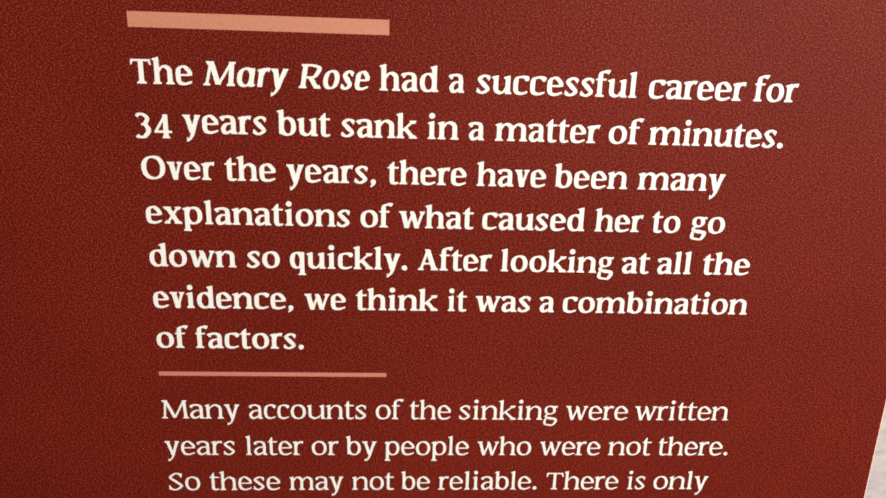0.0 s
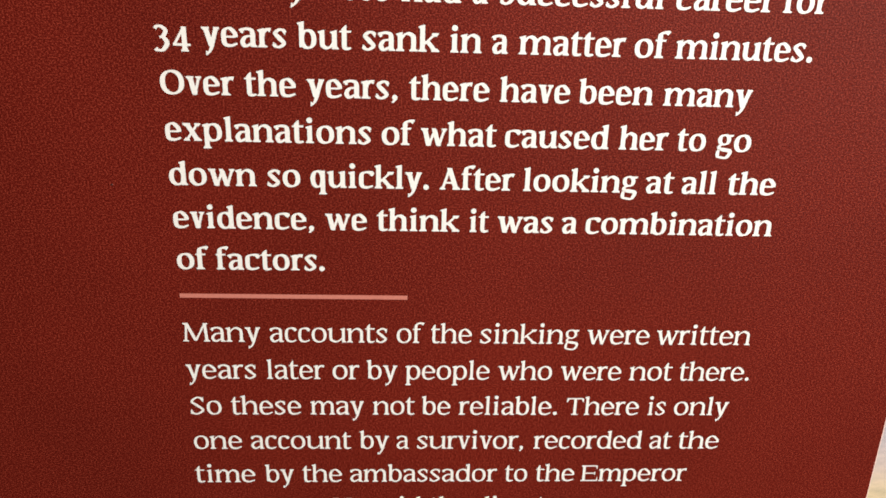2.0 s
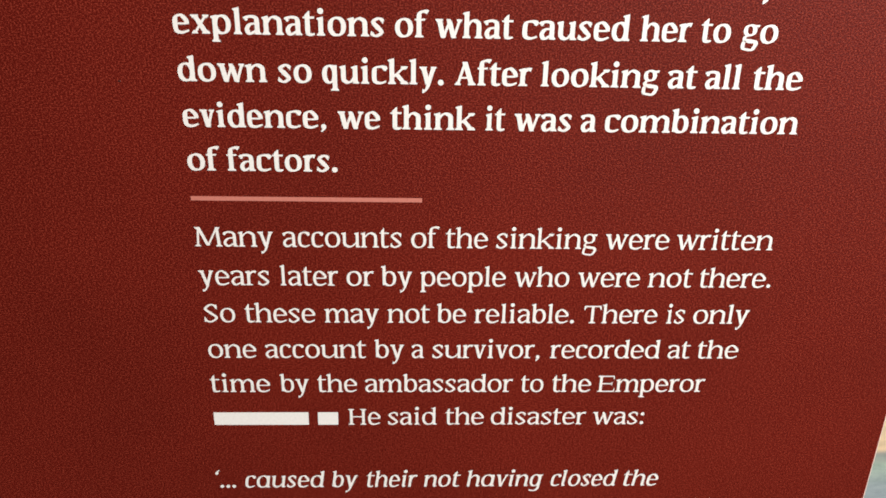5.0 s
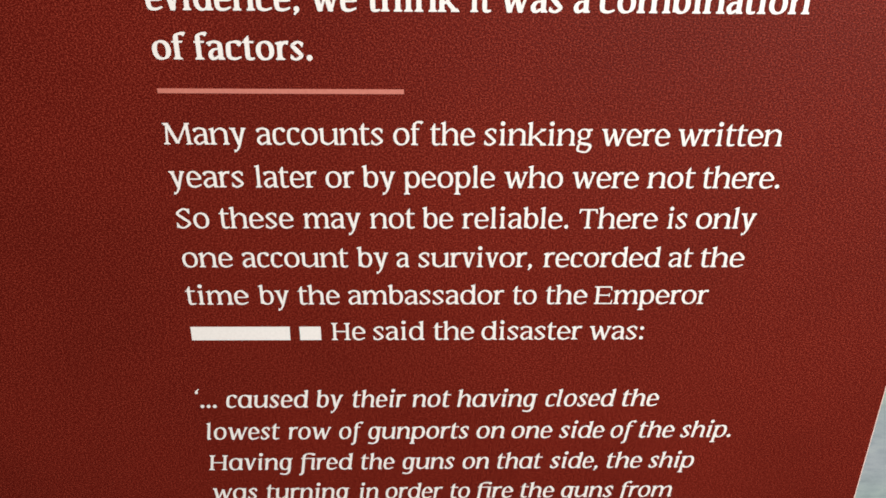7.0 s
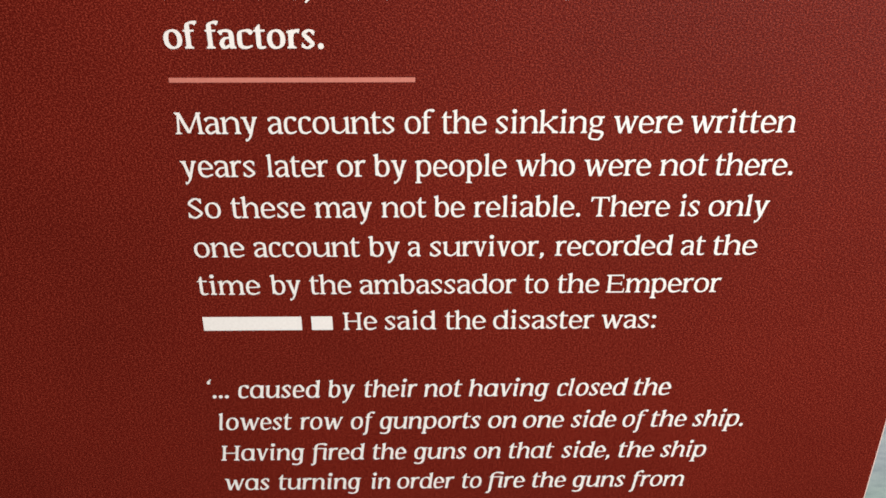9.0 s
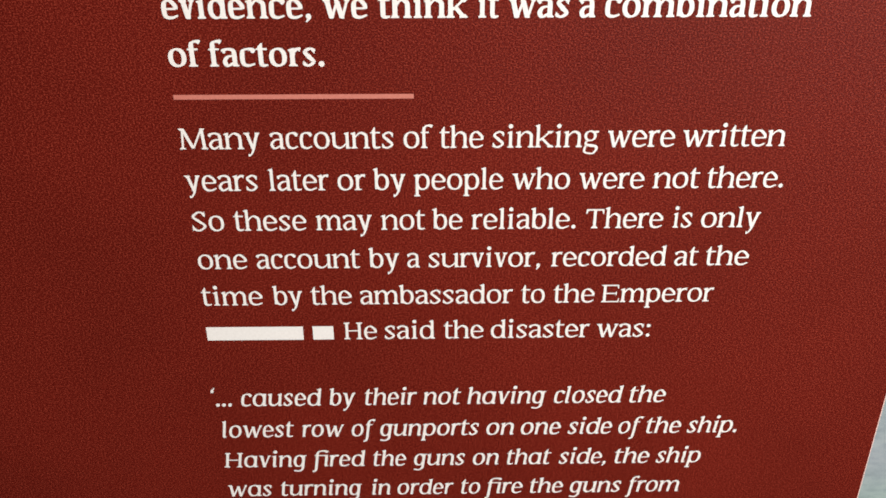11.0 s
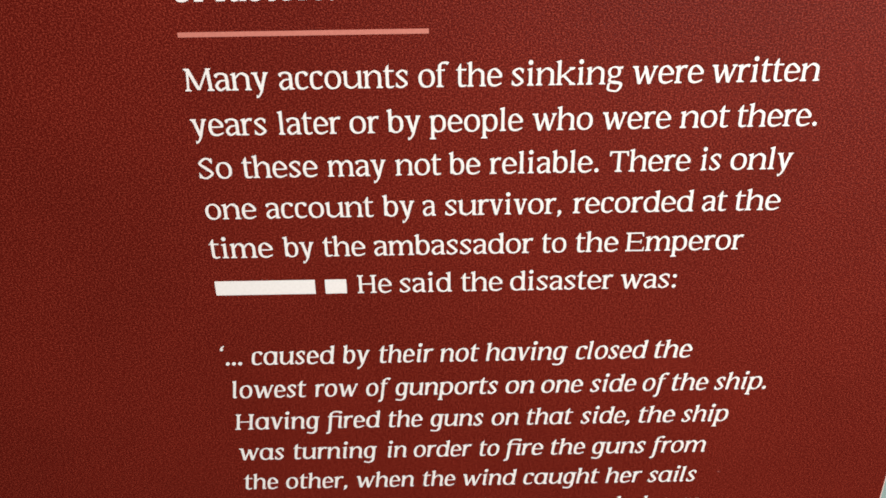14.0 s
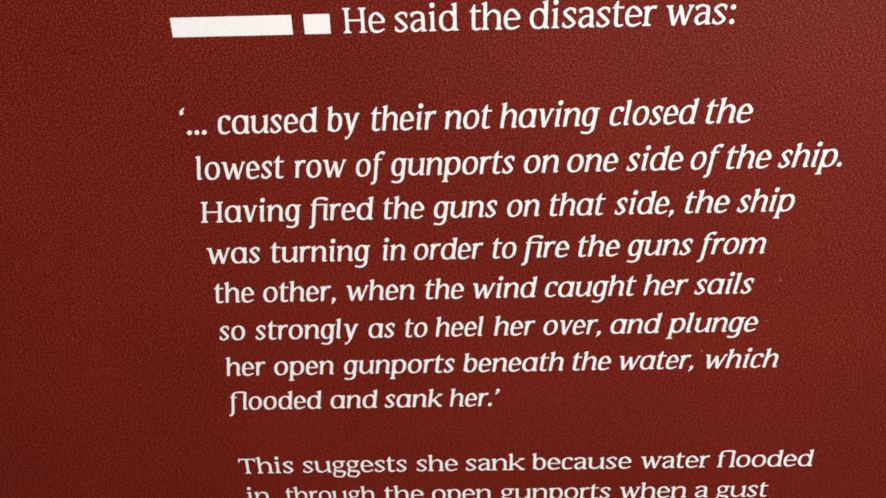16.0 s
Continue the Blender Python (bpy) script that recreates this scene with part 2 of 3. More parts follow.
    def flag(self, x, y):
        """The slanted serif at the head of a stem; its stem starts below it."""
        h, q, s = self.V / 2, self.q, self.s
        self.poly((x - h - s, y - q * 1.45), (x - h - s, y - q * 0.75), (x + h * 0.4, y), (x + h, y + 0.012), (x + h, y - q * 2.4), (x - h, y - q * 2.1), (x - h - s * 0.3, y - q * 1.6))

    def post(self, x, y1, foot=True):
        """A stem with its head and foot."""
        self.stem(x, 0.0 if not self.f.lean or foot is True else self.q, y1 - self.q * 2)
        self.flag(x, y1)
        if foot == "tick":
            self.tick(x)
        elif foot:
            self.foot(x)

    def slant(self, x0, y0, x1, y1, wide):
        h = wide / 2
        self.poly((x0 - h, y0), (x0 + h, y0), (x1 + h, y1), (x1 - h, y1))

    def arch(self, x1, x2, y_end=0.0):
        d, top = x2 - x1, 1.012 - self.H * 0.62
        self.stroke((x1 + self.V * 0.28, 0.66, 0.62), (x1 + 0.34 * d, 0.88, 0.78), (x1 + 0.62 * d, top, 1.18), (x2 - 0.055 * d, 0.82, 1.02), (x2, 0.60), (x2, 0.3), (x2, y_end))

    def trough(self, x1, x2, y_start=1.0):
        d, low = x2 - x1, self.H * 0.62 - 0.012
        self.stroke((x1, y_start), (x1, 0.6), (x1, 0.38), (x1 + 0.055 * d, 0.17, 1.02), (x1 + 0.38 * d, low, 1.18), (x1 + 0.68 * d, 0.13, 0.78), (x2 - self.V * 0.28, 0.34, 0.62))


def draw(p, ch, italic):
    V, H, s, q, w, a, b = p.V, p.H, p.s, p.q, p.w, p.first, p.last
    A, C, D = p.f.asc, p.f.cap, -p.f.desc
    end = "tick" if italic else True

    def last_foot(x):
        p.tick(x) if italic else p.foot(x)

    if ch in "nhmr":
        top = A if ch == "h" else 1.0
        p.stem(a, 0.0, top - q * 2)
        p.flag(a, top)
        if not italic:
            p.foot(a, right=s * 1.6 if ch == "r" else None)
        if ch == "r":
            p.stroke((a + V * 0.28, 0.60, 0.6), (a + 0.10, 0.80, 0.8), (w - 0.20, 0.945, 1.25), (w - 0.02, 0.91, 1.75), angle=0)
        elif ch == "m":
            mid = (a + b) / 2 - 0.01
            p.arch(a, mid, 0.0), p.arch(mid, b, 0.0 if not italic else q)
            if not italic:
                p.foot(mid)
            last_foot(b)
        else:
            p.arch(a, b, 0.0 if not italic else q)
            last_foot(b)
    elif ch in "il":
        p.post(w / 2 if ch != "l" else a if italic else w / 2, A if ch == "l" else 1.0, end)
        if ch == "i":
            p.disc(w / 2 + (0.0 if not italic else 0.02), 1.30, 0.07 + V * 0.36)
    elif ch == "u":
        p.trough(a, b, 1.0 - q * 2), p.flag(a, 1.0)
        p.post(b, 1.0, False)
        p.stem(b, 0.0 if not italic else q, 0.3)
        p.tick(b) if italic else p.foot(b, left=0.0)
    elif ch == "o":
        p.ring(0, w, -0.015, 1.015)
    elif ch in "bp":
        if ch == "b":
            p.stem(a, 0.06, A - q * 2), p.flag(a, A)
        else:
            p.stem(a, D, 1.0 - q * 2), p.flag(a, 1.0), p.foot(a, D)
        p.ring(a - V / 2, w, -0.015, 1.015)
    elif ch in "dq":
        p.ring(0, b + V / 2, -0.015, 1.015)
        if ch == "d":
            p.post(b, A, False), p.stem(b, 0.0 if not italic else q, 0.3)
            p.tick(b) if italic else p.foot(b, left=0.0)
        else:
            p.stem(b, D, 1.0), p.foot(b, D)
    elif ch == "c":
        p.stroke((w - 0.05, 0.80, 1.0), (w - 0.13, 0.91, 1.25), (w * 0.56, 1.015 - H / 2), (w * 0.23, 0.86), (V / 2, 0.49), (w * 0.22, 0.14), (w * 0.58, H / 2 - 0.01, 1.15), (w - 0.02, 0.15, 0.8))
        p.disc(w - 0.09, 0.83, 0.03 + V * 0.30)
    elif ch == "e":
        p.stroke((V * 0.6, 0.515, 0.9), (w * 0.5, 0.515, 0.9), (w - V * 0.45, 0.52, 0.9), angle=0)
        p.stroke((w - V * 0.46, 0.50, 0.95), (w - V * 0.50, 0.70, 0.95), (w * 0.54, 1.015 - H / 2), (w * 0.22, 0.85), (V / 2, 0.49), (w * 0.22, 0.13), (w * 0.57, H / 2 - 0.01, 1.2), (w - 0.02, 0.17, 0.8))
    elif ch == "a" and italic:
        p.ring(0, b + V / 2, -0.015, 1.015)
        p.stem(b, q, 0.985), p.tick(b)
    elif ch == "a":
        p.stroke((0.09, 0.80, 1.0), (0.15, 0.90, 1.3), (w * 0.44, 1.012 - H / 2, 1.1), (b - 0.05, 0.88, 0.95), (b, 0.66), (b, 0.4), (b, 0.1))
        p.stroke((b, 0.58, 0.85), (w * 0.36, 0.535, 1.0), (V * 0.55, 0.27, 0.95), (w * 0.33, H / 2 - 0.015, 1.15), (b - V * 0.2, 0.22, 0.7), angle=6)
        p.disc(0.06 + V * 0.28, 0.80, 0.015 + V * 0.28)
        p.foot(b, left=0.0)
    elif ch == "s":
        p.stroke((w - 0.07, 0.80, 0.7), (w - 0.14, 0.915, 1.0), (w * 0.52, 1.015 - H / 2, 1.05), (V * 0.55, 0.77, 0.92), (w * 0.50, 0.505, 1.28), (w - V * 0.53, 0.24, 0.92), (w * 0.47, H / 2 - 0.015, 1.05), (0.12, 0.09, 1.0), (0.05, 0.20, 0.7), angle=0)
        p.poly((w - 0.11, 0.70), (w - 0.04, 0.70), (w - 0.03, 0.96), (w - 0.11, 0.94))
        p.poly((0.0, 0.05), (0.08, 0.03), (0.08, 0.29), (0.01, 0.29))
    elif ch == "t":
        x = 0.12 + V / 2
        p.stem(x, 0.26, 1.0)
        p.poly((x - V / 2, 0.98), (x + V / 2, 0.98), (x + V / 2, 1.29), (x + V / 2 - 0.06, 1.29), (x - V / 2 - 0.02, 1.07))
        p.poly((0.0, 1.0 - q * 0.95), (w - 0.02, 1.0 - q * 1.05), (w, 1.005), (x - V / 2, 1.005), (0.0, 0.975))
        p.stroke((x, 0.36), (x, 0.26), (x + 0.035, 0.09, 1.05), (x + 0.20, H / 2 - 0.01, 1.2), (w - 0.01, 0.09, 0.8))
    elif ch in "ﬁﬂ":
        x, i = (0.16 if italic else 0.10) + V / 2, w - s - V / 2
        top = 1.003 if ch == "ﬁ" else A - 0.09
        p.stroke((i + 0.02, A - 0.17, 1.05), (i - 0.06, A - 0.055, 1.2), (x + 0.24, A - H / 2 + 0.01, 1.1), (x + 0.05, A - 0.15), (x, 1.05), (x, 0.7), (x, 0.35), (x, -0.2 if italic else 0.0))
        p.poly((x - V / 2 - 0.10, 1.0 - q), (i - V / 2 + 0.02, 1.0 - q), (i - V / 2 + 0.02, 1.003), (x - V / 2 - 0.10, 1.0 - q * 0.1)) if ch == "ﬁ" else p.poly((x - V / 2 - 0.10, 1.0 - q), (x + V / 2 + 0.14, 1.0 - q), (x + V / 2 + 0.16, 1.003), (x - V / 2 - 0.10, 1.0 - q * 0.1))
        if italic:
            p.stroke((x, -0.15), (x - 0.02, -0.30), (x - 0.11, -0.42, 1.15), (x - 0.23, -0.40, 1.3))
            p.stem(i, q, top), p.tick(i)
        else:
            p.foot(x), p.stem(i, 0.0, top), p.foot(i)
    elif ch == "f":
        x = (0.10 if not italic else 0.16) + V / 2
        low = 0.0 if not italic else -0.2
        p.stroke((w + 0.02, A - 0.10, 1.1), (w - 0.08, A - 0.045, 1.35), (x + 0.19, A - H / 2 + 0.01, 1.1), (x + 0.035, A - 0.15), (x, 1.05), (x, 0.7), (x, 0.35), (x, low))
        p.poly((x - V / 2 - 0.10, 1.0 - q), (x + V / 2 + 0.20, 1.0 - q), (x + V / 2 + 0.22, 1.003), (x - V / 2 - 0.10, 1.0 - q * 0.1))
        if italic:
            p.stroke((x, -0.15), (x - 0.02, -0.30), (x - 0.11, -0.42, 1.15), (x - 0.23, -0.40, 1.3))
        else:
            p.foot(x, right=s * 1.4)
    elif ch == "g" and italic:
        p.ring(0, b + V / 2, -0.01, 1.015)
        p.stroke((b, 0.985), (b, 0.6), (b, 0.05), (b - 0.03, -0.22), (w * 0.50, D + H / 2, 1.15), (0.08, D + 0.10, 1.15), angle=0)
        p.poly((b - V / 2, 0.985), (w + 0.01, 0.985), (w, 0.985 - q * 0.8), (b - V / 2, 0.985 - q))
    elif ch == "g":
        p.ring(0.04, w - 0.13, 0.37, 1.015, 0.88)
        p.poly((w - 0.28, 0.84), (w - 0.03, 0.88), (w, 1.0), (w - 0.16, 0.99), (w - 0.32, 0.97))
        p.stroke((w * 0.30, 0.41, 0.7), (w * 0.17, 0.29, 0.75), (w * 0.22, 0.16, 1.1), (w * 0.50, 0.105, 1.75), (w - 0.16, 0.055, 1.3), (w - 0.02 - V * 0.38, -0.12, 0.85), (w * 0.70, D + 0.06, 0.95), (w * 0.42, D + H / 2, 1.05),
                 (0.05 + V * 0.30, D + 0.14, 0.85), (w * 0.14, 0.01, 0.75), (w * 0.27, 0.10, 0.8), angle=4)
    elif ch == "k":
        p.stem(a, 0.0, A - q * 2), p.flag(a, A)
        if not italic:
            p.foot(a)
        p.slant(a + V * 0.4, 0.40, w - 0.20, 0.97, H * 1.5)
        p.foot(w - 0.19, 1.0, s * 1.2, s * 0.9, -1, H * 1.5)
        p.slant(a + V * 0.4 + 0.14, 0.58, b + 0.03, 0.03, V * 1.12)
        last_foot(b + 0.02)
    elif ch in "vwy":
        turns = [(s + V * 0.6, 1.0)]
        if ch == "w":
            turns += [(w * 0.315, 0.0), (w * 0.53, 0.92), (w * 0.70, 0.0), (w - s - H * 0.5, 1.0)]
        else:
            turns += [(w * 0.52, 0.0), (w - s - H * 0.6, 1.0)]
        for k in range(len(turns) - 1):
            (x0, y0), (x1, y1) = turns[k], turns[k + 1]
            down = y1 < y0
            p.slant(x0, y0 - 0.02, x1 + (0.0 if down else 0.02), y1 if down else y1 - 0.02, V * 1.06 if down else H * 1.3) if not (ch == "y" and not down) else None
            if not down and k + 1 < len(turns) - 1:
                p.poly((x1 - V * 0.5, 0.90), (x1 + V * 0.45, 0.86), (x1 + V * 0.25, 1.0), (x1 - V * 0.6, 1.0)) if ch != "w" or not italic else None
        if ch == "y":
            (x0, y0), (x1, y1) = turns[1], turns[2]
            p.stroke((x1, 0.98, 1.1), (x1 + (x0 - x1) * 0.5, 0.5, 0.95), (x0 + 0.02, 0.0, 0.85), (x0 - 0.07, -0.22, 0.8), (x0 - 0.18, -0.36, 1.0), (x0 - 0.31, -0.37, 1.35), angle=38)
        p.foot(turns[0][0], 1.0, s, s * 0.7 if not italic else 0.0, -1, V)
        p.foot(turns[-1][0], 1.0, s * (0.9 if not italic else 0.2), s * 0.8, -1, H * 1.3)
        p.poly((turns[1][0] - V * 0.5, 0.0), (turns[1][0] + V * 0.45, 0.0), (turns[1][0] + V * 0.62, 0.2), (turns[1][0] - V * 0.6, 0.12)) if ch != "y" else None
    elif ch == "x":
        p.slant(s + V * 0.6, 0.97, w - s - V * 0.6, 0.03, V * 1.15)
        p.slant(s + H, 0.03, w - s - H, 0.97, H * 1.35)
        p.foot(s + H, 0.0, s, s, 1, H * 1.3), p.foot(w - s - V * 0.6, 0.0, s * 0.8, s)
        p.foot(s + V * 0.6, 1.0, s, s * 0.8, -1), p.foot(w - s - H, 1.0, s, s, -1, H * 1.3)
    elif ch == "T":
        p.stem(w / 2, 0.0, C), p.foot(w / 2, right=s * 1.3, left=s * 1.3)
        p.poly((0.03, C - q * 1.05), (w - 0.03, C - q * 1.05), (w - 0.02, C), (0.02, C))
        p.poly((0.0, C - 0.30), (0.07, C - 0.30), (0.16, C - q * 0.9), (0.02, C - q * 0.5)), p.poly((w, C - 0.30), (w - 0.07, C - 0.30), (w - 0.16, C - q * 0.9), (w - 0.02, C - q * 0.5))
    elif ch == "M":
        x0, x1 = s + 0.10 + H * 0.5, w - s - V / 2 - 0.02
        p.slant(x0 - 0.04, 0.0, x0 + 0.05, C - 0.03, H * 1.35), p.foot(x0 - 0.03, 0.0, s * 1.2, s * 1.2, 1, H * 1.35)
        p.slant(x0 + 0.05, C, w * 0.49, 0.06, V * 1.12), p.slant(w * 0.49, 0.06, x1 - V * 0.2, C, H * 1.35)
        p.slant(x1 + 0.03, 0.0, x1 - 0.05, C, V), p.foot(x1 + 0.03, 0.0, s, s)
        p.foot(x0 + 0.02, C, s, 0.0, -1), p.foot(x1 - 0.06, C, 0.0, s, -1)
    elif ch == "R":
        p.stem(a + 0.03, 0.0, C), p.foot(a + 0.03), p.foot(a + 0.03, C, s, 0.0, -1)
        x = a + 0.03
        p.stroke((x, C - H / 2, 1.0), (w * 0.52, C - H / 2, 1.05), (w - 0.16 - V * 0.4, C - 0.16), (w - 0.12 - V * 0.5, C - 0.34), (w * 0.62, 0.62, 1.0), (x, 0.585, 1.0), angle=6)
        p.slant(w * 0.46, 0.62, w - s - V * 0.6, 0.03, V * 1.1), p.foot(w - s - V * 0.55, 0.0, s * 0.5, s)
    elif ch == "O":
        p.ring(0, w, -0.02, C + 0.02, 1.04)
    elif ch == "A":
        p.slant(s + 0.05 + H * 0.5, 0.0, w * 0.48, C - 0.02, H * 1.35), p.slant(w * 0.46, C + 0.01, w - s - V * 0.62, 0.0, V * 1.12)
        p.poly((w * 0.24, 0.36), (w * 0.76, 0.36), (w * 0.73, 0.36 + q), (w * 0.26, 0.36 + q))
        p.foot(s + 0.06 + H * 0.5, 0.0, s, s, 1, H * 1.4), p.foot(w - s - V * 0.62, 0.0, s, s)
    elif ch == "S":
        p.stroke((w - 0.10, C - 0.26, 0.7), (w - 0.18, C - 0.10, 1.1), (w * 0.50, C + 0.015 - H / 2, 1.05), (V * 0.62, C * 0.745, 0.95), (w * 0.50, C * 0.505, 1.3), (w - V * 0.60, C * 0.25, 0.95), (w * 0.47, H / 2 - 0.015, 1.05), (0.13, 0.11, 1.1), (0.06, 0.26, 0.7), angle=0)
        p.poly((w - 0.13, C - 0.34), (w - 0.06, C - 0.34), (w - 0.05, C), (w - 0.13, C - 0.03)), p.poly((0.0, 0.03), (0.08, 0.05), (0.08, 0.37), (0.01, 0.37))
    elif ch == "H":
        x0, x1 = a + 0.04, b - 0.04
        for x in (x0, x1):
            p.stem(x, 0.0, C), p.foot(x, 0.0, s * 1.2, s * 1.2), p.foot(x, C, s * 1.2, s * 1.2, -1)
        p.poly((x0, C / 2 - q * 0.4), (x1, C / 2 - q * 0.4), (x1, C / 2 + q * 0.6), (x0, C / 2 + q * 0.6))
    elif ch == "E":
        x = a + 0.04
        p.stem(x, 0.0, C), p.foot(x, 0.0, s * 1.2, 0.0), p.foot(x, C, s * 1.2, 0.0, -1)
        p.poly((x, 0.0), (w - 0.02, 0.0), (w - 0.02, q), (x, q)), p.poly((x, C - q), (w - 0.08, C - q), (w - 0.08, C), (x, C)), p.poly((x, C / 2 - q * 0.4), (w - 0.19, C / 2 - q * 0.4), (w - 0.19, C / 2 + q * 0.6), (x, C / 2 + q * 0.6))
        p.poly((w - 0.10, q * 0.8), (w - 0.02, q * 0.5), (w, 0.30), (w - 0.06, 0.30)), p.poly((w - 0.17, C - q * 0.8), (w - 0.08, C - q * 0.5), (w - 0.06, C - 0.28), (w - 0.12, C - 0.28))
        p.poly((w - 0.25, C / 2 - 0.13), (w - 0.19, C / 2 - 0.13), (w - 0.19, C / 2 + 0.15), (w - 0.25, C / 2 + 0.15))
    elif ch == "3":
        p.stroke((0.06, 0.84, 0.8), (0.20, 0.97, 1.05), (w * 0.54, 1.0 - H / 2, 1.1), (w - V * 0.62, 0.74, 0.88), (w * 0.60, 0.46, 1.0), (w * 0.36, 0.40, 1.0), angle=0)
        p.stroke((w * 0.36, 0.41, 1.0), (w * 0.62, 0.38, 1.05), (w - V * 0.5, 0.08, 1.0), (w * 0.52, -0.32 + H / 2, 1.1), (0.13, -0.28, 1.2), (0.03, -0.19, 1.0), angle=0)
    elif ch == "4":
        x = w * 0.66
        p.stem(x, -0.33, 0.98), p.slant(0.07, 0.02, x + V * 0.1, 0.98, H * 1.35)
        p.poly((0.0, -0.03), (w, -0.03), (w, 0.095), (0.02, 0.095)), p.foot(x, -0.33, s * 0.8, s * 0.8)
    elif ch in ".:":
        p.disc(w / 2, 0.10 + V * 0.08, 0.055 + V * 0.42)
        if ch == ":":
            p.disc(w / 2, 0.84, 0.055 + V * 0.42)
    elif ch in ",‘’":
        y = 0.10 if ch == "," else 1.20
        r = 0.05 + V * 0.38
        if ch == "‘":
            p.disc(w / 2 - 0.02, y, r * 0.9), p.poly((w / 2 - 0.02 - r * 0.88, y + 0.01), (w / 2 + 0.02, y + 0.06), (w / 2 + r * 1.3, y + 0.27), (w / 2 + r * 0.8, y + 0.29), (w / 2 - r * 0.7, y + 0.13))
        else:
            p.disc(w / 2, y, r), p.poly((w / 2 + r * 0.98, y), (w / 2 - 0.04, y - 0.08), (w / 2 - r * 1.2, y - 0.27), (w / 2 - r * 0.7, y - 0.32), (w / 2 + r * 0.75, y - 0.13))


def glyph(face, ch):
    """The shapes of one letter, set off by its room, and how far the pen moves on."""
    if ch not in face.glyphs:
        before, move = BEFORE.get(ch, 0.08), face.move[ch]
        p = Pen(face, move - before - AFTER.get(ch, 0.08))
        draw(p, ch, face.lean > 0)
        face.glyphs[ch] = before, p.shapes, move
    return face.glyphs[ch]


def word_mesh(face, text, x0, x1, z):
    """A printed word between x0 and x1 (millimetres) on the baseline z; each stroke lies a hair over the one before."""
    pen, points, faces = 0.0, [], []
    letters = text.replace("fi", "ﬁ").replace("fl", "ﬂ")
    for n, ch in enumerate(letters):
        before, shapes, move = glyph(face, ch)
        for k, (pts, fcs) in enumerate(shapes):
            faces += [[i + len(points) for i in fc] for fc in fcs]
            points += [(pen + before + x, y, k + 0.5 * (n % 2)) for x, y in pts]
        pen += move
    lo, hi = BEFORE.get(letters[0], 0.08), pen - AFTER.get(letters[-1], 0.08)
    k = (x1 - x0) / (hi - lo)
    bm = bmesh.new()
    made = [bm.verts.new(((x0 + (x - lo) * k + (y * face.size - 4.0) * face.lean) / 1000, -0.00014 - 0.000008 * layer, z + y * face.size / 1000)) for x, y, layer in points]
    for fc in faces:
        bm.faces.new([made[i] for i in fc])
    for fc in bm.faces:
        fc.normal_update()
        if fc.normal.y > 0:
            fc.normal_flip()
    return bm


def bar_mesh(face, x0, x1, z):
    bm = bmesh.new()
    box_into(bm, x0 / 1000, x1 / 1000, -0.00014, -0.00002, z, z + face.size / 1000)
    return bm


def text_line(z, face, text, ends):
    """One printed line: its words between the ends given in millimetres. A star leans a word, a bar stands for a name."""
    line = new("text_line")
    line.parent = panel
    for word, x0, x1 in zip(text.split(), ends[::2], ends[1::2]):
        if word == "|":
            part("bar", bar_mesh(face, x0, x1, z), WHITE, line)
        elif word.endswith("*"):
            part("word", word_mesh(BOLD_ITALIC, word[:-1], x0, x1, z), WHITE, line)
        else:
            part("word", word_mesh(face, word, x0, x1, z), WHITE, line)


def fleck(x, z, size, mat, label):
    """A tiny raised speck on the laminate."""
    bm = bmesh.new()
    bmesh.ops.create_icosphere(bm, subdivisions=2, radius=size, matrix=Matrix.Translation((x, -0.00005, z)) @ Matrix.Diagonal((1.2, 0.25, 0.9, 1)))
    part("fleck", bm, mat, panel, label)


fleck(0.2953, 1.1840, 0.0006, DUST, "pale dust speck")
fleck(0.2597, 1.1425, 0.0006, DUST, "pale dust speck")
fleck(0.2918, 1.1604, 0.0004, DUST, "pale dust speck")
fleck(-0.0283, 1.5089, 0.0006, SOIL, "dark speck")

# ---- the printed lines, from the top ----
text_line(1.5993, BOLD, "The Mary* Rose* had a successful career for", (-0.5, 27.65, 32.9, 71.96, 77.58, 110.54, 115.6, 143.66, 148.81, 156.23, 162.24, 240.9, 246.55, 294.58, 299.09, 320.97))
text_line(1.5768, BOLD, "34 years but sank in a matter of minutes.", (-0.29, 16.36, 21.49, 61.27, 66.5, 91.91, 97.19, 133.68, 138.53, 154.22, 159.19, 166.94, 172.24, 224.04, 228.75, 244.99, 249.1, 317.64))
text_line(1.5541, BOLD, "Over the years, there have been many", (0.39, 35.47, 40.33, 64.76, 69.92, 114.11, 119.69, 158.79, 164.2, 198.78, 203.28, 240.62, 246.01, 290.71))
text_line(1.5318, BOLD, "explanations of what caused her to go", (0.64, 101.06, 106.32, 121.92, 125.47, 163.48, 167.96, 220.61, 225.93, 250.82, 255.61, 270.47, 276.31, 294.04))
text_line(1.5095, BOLD, "down so quickly. After looking at all the", (0.47, 43.53, 48.98, 65.36, 70.48, 130.11, 135.37, 173.72, 178.17, 237.65, 242.28, 256.75, 261.11, 279.68, 285.26, 310.52))
text_line(1.4872, BOLD, "evidence, we think it was a combination", (0.51, 71.65, 77.13, 98.45, 103.74, 146.43, 151.29, 161.63, 166.11, 195.45, 200.3, 208.25, 212.83, 312.99))
text_line(1.4649, BOLD, "of factors.", (0.33, 16.25, 20.36, 76.3))
text_line(1.4236, BODY, "Many accounts of the sinking were written", (-0.7, 41.05, 45.88, 109.24, 114.39, 128.96, 132.91, 155.34, 160.19, 214.74, 219.19, 254.15, 258.07, 311.88))
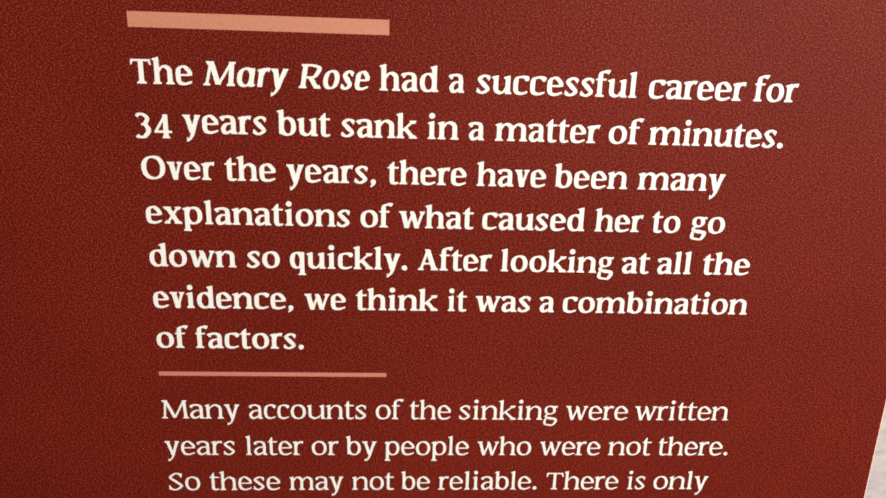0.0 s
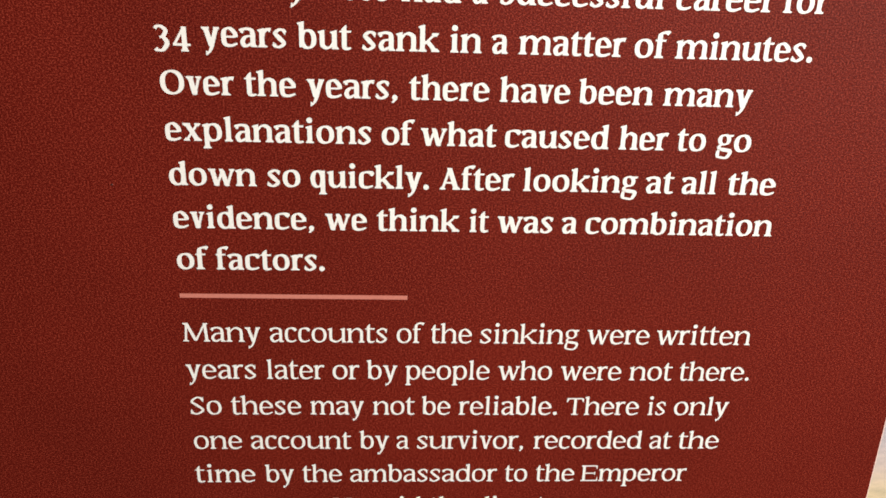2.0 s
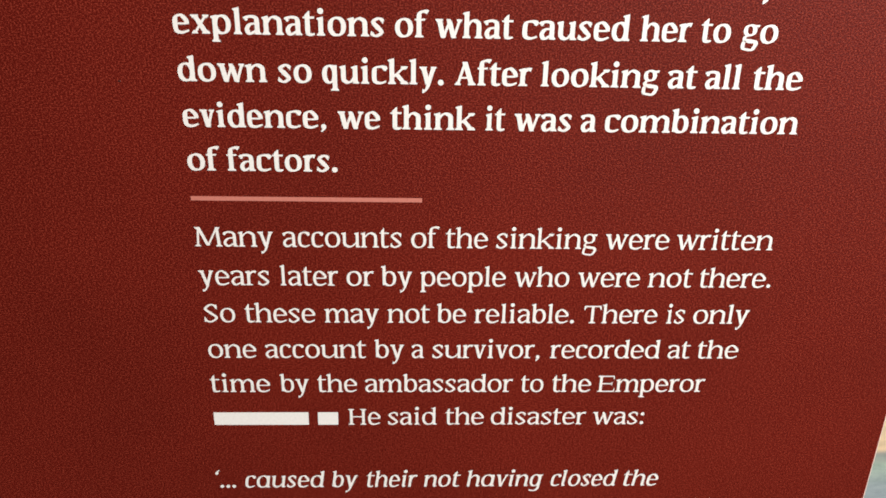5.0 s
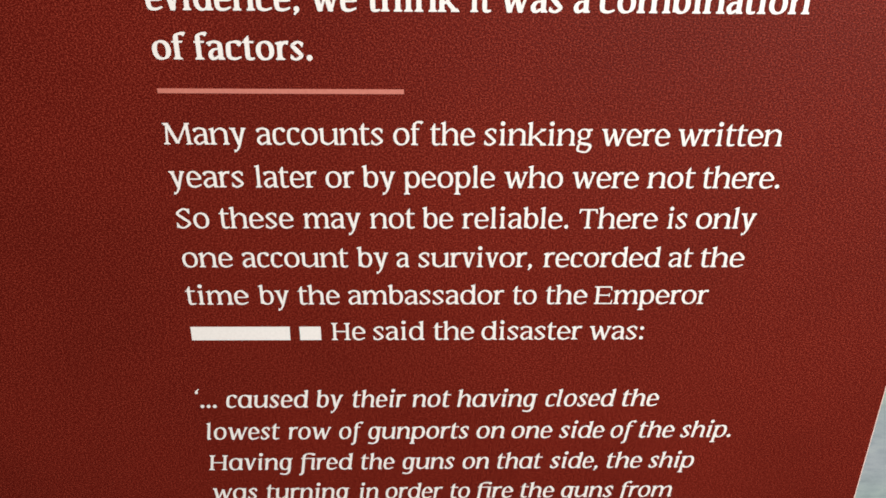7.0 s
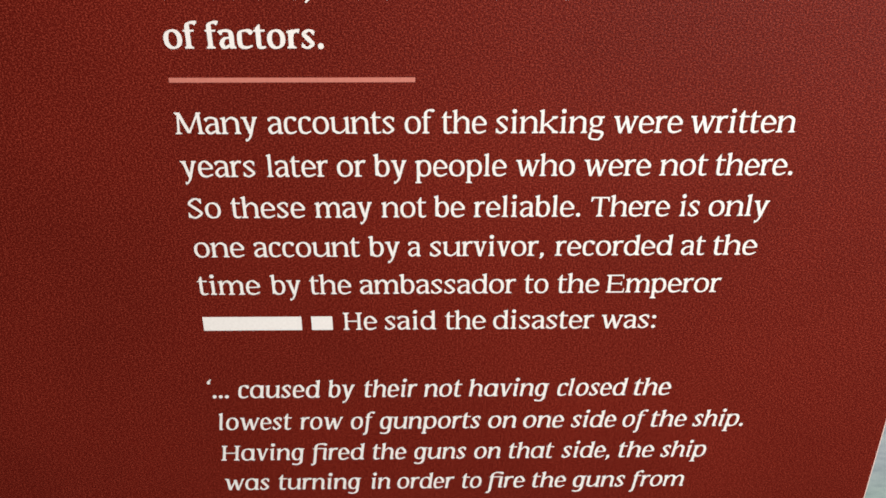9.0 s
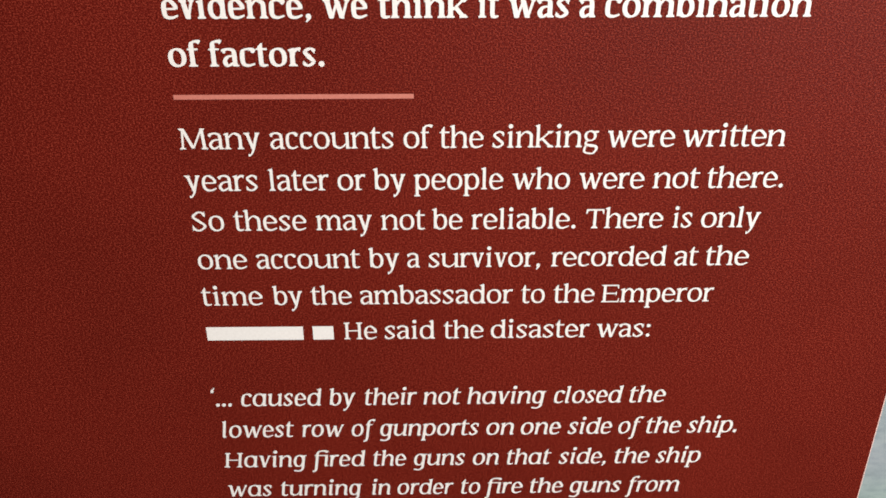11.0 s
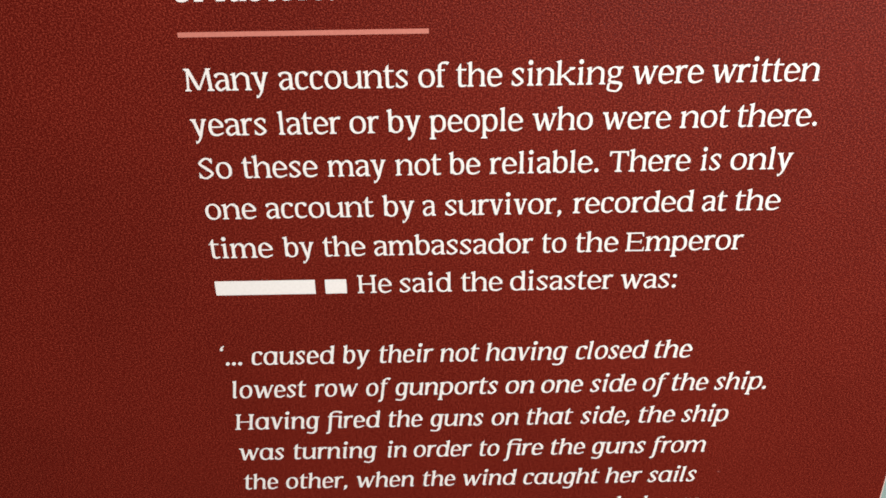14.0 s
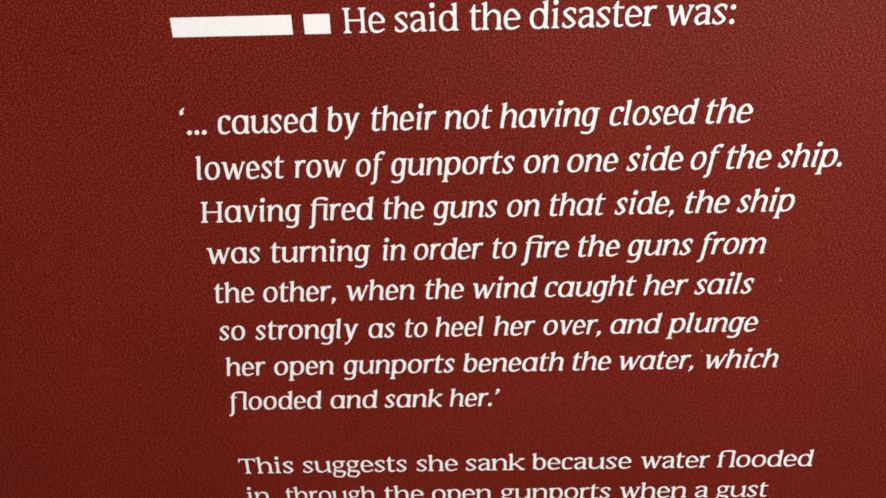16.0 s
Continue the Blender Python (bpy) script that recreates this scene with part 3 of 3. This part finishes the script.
text_line(1.4013, BODY, "years later or by people who were not there.", (-0.6, 37.38, 42.89, 74.65, 79.21, 93.93, 97.97, 115, 119.33, 166.1, 170.9, 201.45, 206.14, 240.65, 245.6, 270.05, 274.12, 314.97))
text_line(1.3790, BODY, "So these may not be reliable. There is only", (0.1, 17.1, 22.43, 61, 66.37, 96.43, 101.29, 124.76, 128.8, 144.84, 149.85, 206.27, 211.47, 253.21, 258.16, 269.02, 274.13, 306.06))
text_line(1.3567, BODY, "one account by a survivor, recorded at the", (0.2, 26.83, 32.03, 88.76, 93.61, 110.42, 114.66, 121.65, 126.55, 188.33, 194.22, 257.84, 262.32, 275.29, 279.5, 303.41))
text_line(1.3344, BODY, "time by the ambassador to the Emperor", (-0.8, 33.09, 39.02, 55.6, 60.3, 82.96, 87.77, 173.69, 178.4, 191.68, 196.67, 219.61, 223.6, 287.19))
text_line(1.3121, BODY, "| | He said the disaster was:", (-0.8, 54.25, 59.73, 71.56, 77.36, 96.28, 100.89, 129.66, 134.73, 157.39, 161.86, 218.54, 222.66, 253.98))
text_line(1.2672, QUOTE, "‘... caused by their not having closed the", (-4.62, 8.21, 13.75, 61.55, 66.05, 81.5, 86.97, 118.04, 122.34, 144.5, 148.68, 195.3, 201.05, 241.75, 245.73, 267.74))
text_line(1.2447, QUOTE, "lowest row of gunports on one side of the ship.", (-0.64, 42.92, 48.08, 73.35, 78.45, 91.7, 95.88, 155.73, 160.74, 177.9, 181.83, 205.97, 211.14, 237.42, 241.73, 255.11, 258.34, 279.89, 284.63, 315.19))
text_line(1.2222, QUOTE, "Having fired the guns on that side, the ship", (-1.72, 48.78, 53.4, 85.59, 90.2, 110.78, 116.08, 147.39, 152.78, 169.13, 173.45, 201.03, 206.92, 236.57, 240.88, 262.86, 267.91, 295.15))
text_line(1.1996, QUOTE, "was turning in order to fire the guns from", (-2.37, 25.39, 30.91, 82.06, 88.24, 100.97, 105.11, 140.13, 145.01, 157.53, 161.38, 184.37, 188.83, 210.13, 215.0, 247.1, 251.74, 284.95))
text_line(1.1769, QUOTE, "the other, when the wind caught her sails", (-1.85, 19.24, 24.36, 63.07, 68.04, 104.74, 109.74, 130.14, 134.6, 168.5, 173.3, 220.19, 224.76, 246.98, 251.86, 281.29))
text_line(1.1542, QUOTE, "so strongly as to heel her over, and plunge", (-2.23, 11.55, 17.45, 72.91, 78.74, 92.67, 97.99, 110.41, 114.77, 141.23, 146.34, 167.99, 173.14, 204.5, 209.1, 235.5, 240.4, 287.1))
text_line(1.1315, QUOTE, "her open gunports beneath the water, which", (-2.28, 19.75, 24.84, 58.18, 63.69, 124.52, 129.42, 185.1, 189.21, 210.42, 214.54, 256.62, 261.4, 302.17))
text_line(1.1089, QUOTE, "flooded and sank her.’", (-3.53, 49.1, 54.19, 80.77, 85.27, 117.54, 121.52, 148.78))
text_line(1.0636, BODY, "This suggests she sank because water flooded", (-4.07, 28.15, 33.88, 95.33, 101.26, 125.32, 130.31, 164.96, 169.14, 227.26, 232.67, 272.84, 277.72, 333.13))
text_line(1.0413, BODY, "in through the open gunports when a gust", (-2.75, 11.55, 21.25, 75.37, 80.98, 104.43, 109.71, 145.55, 151.04, 216.53, 221.96, 262.18, 267.09, 275.03, 279.91, 310.14))
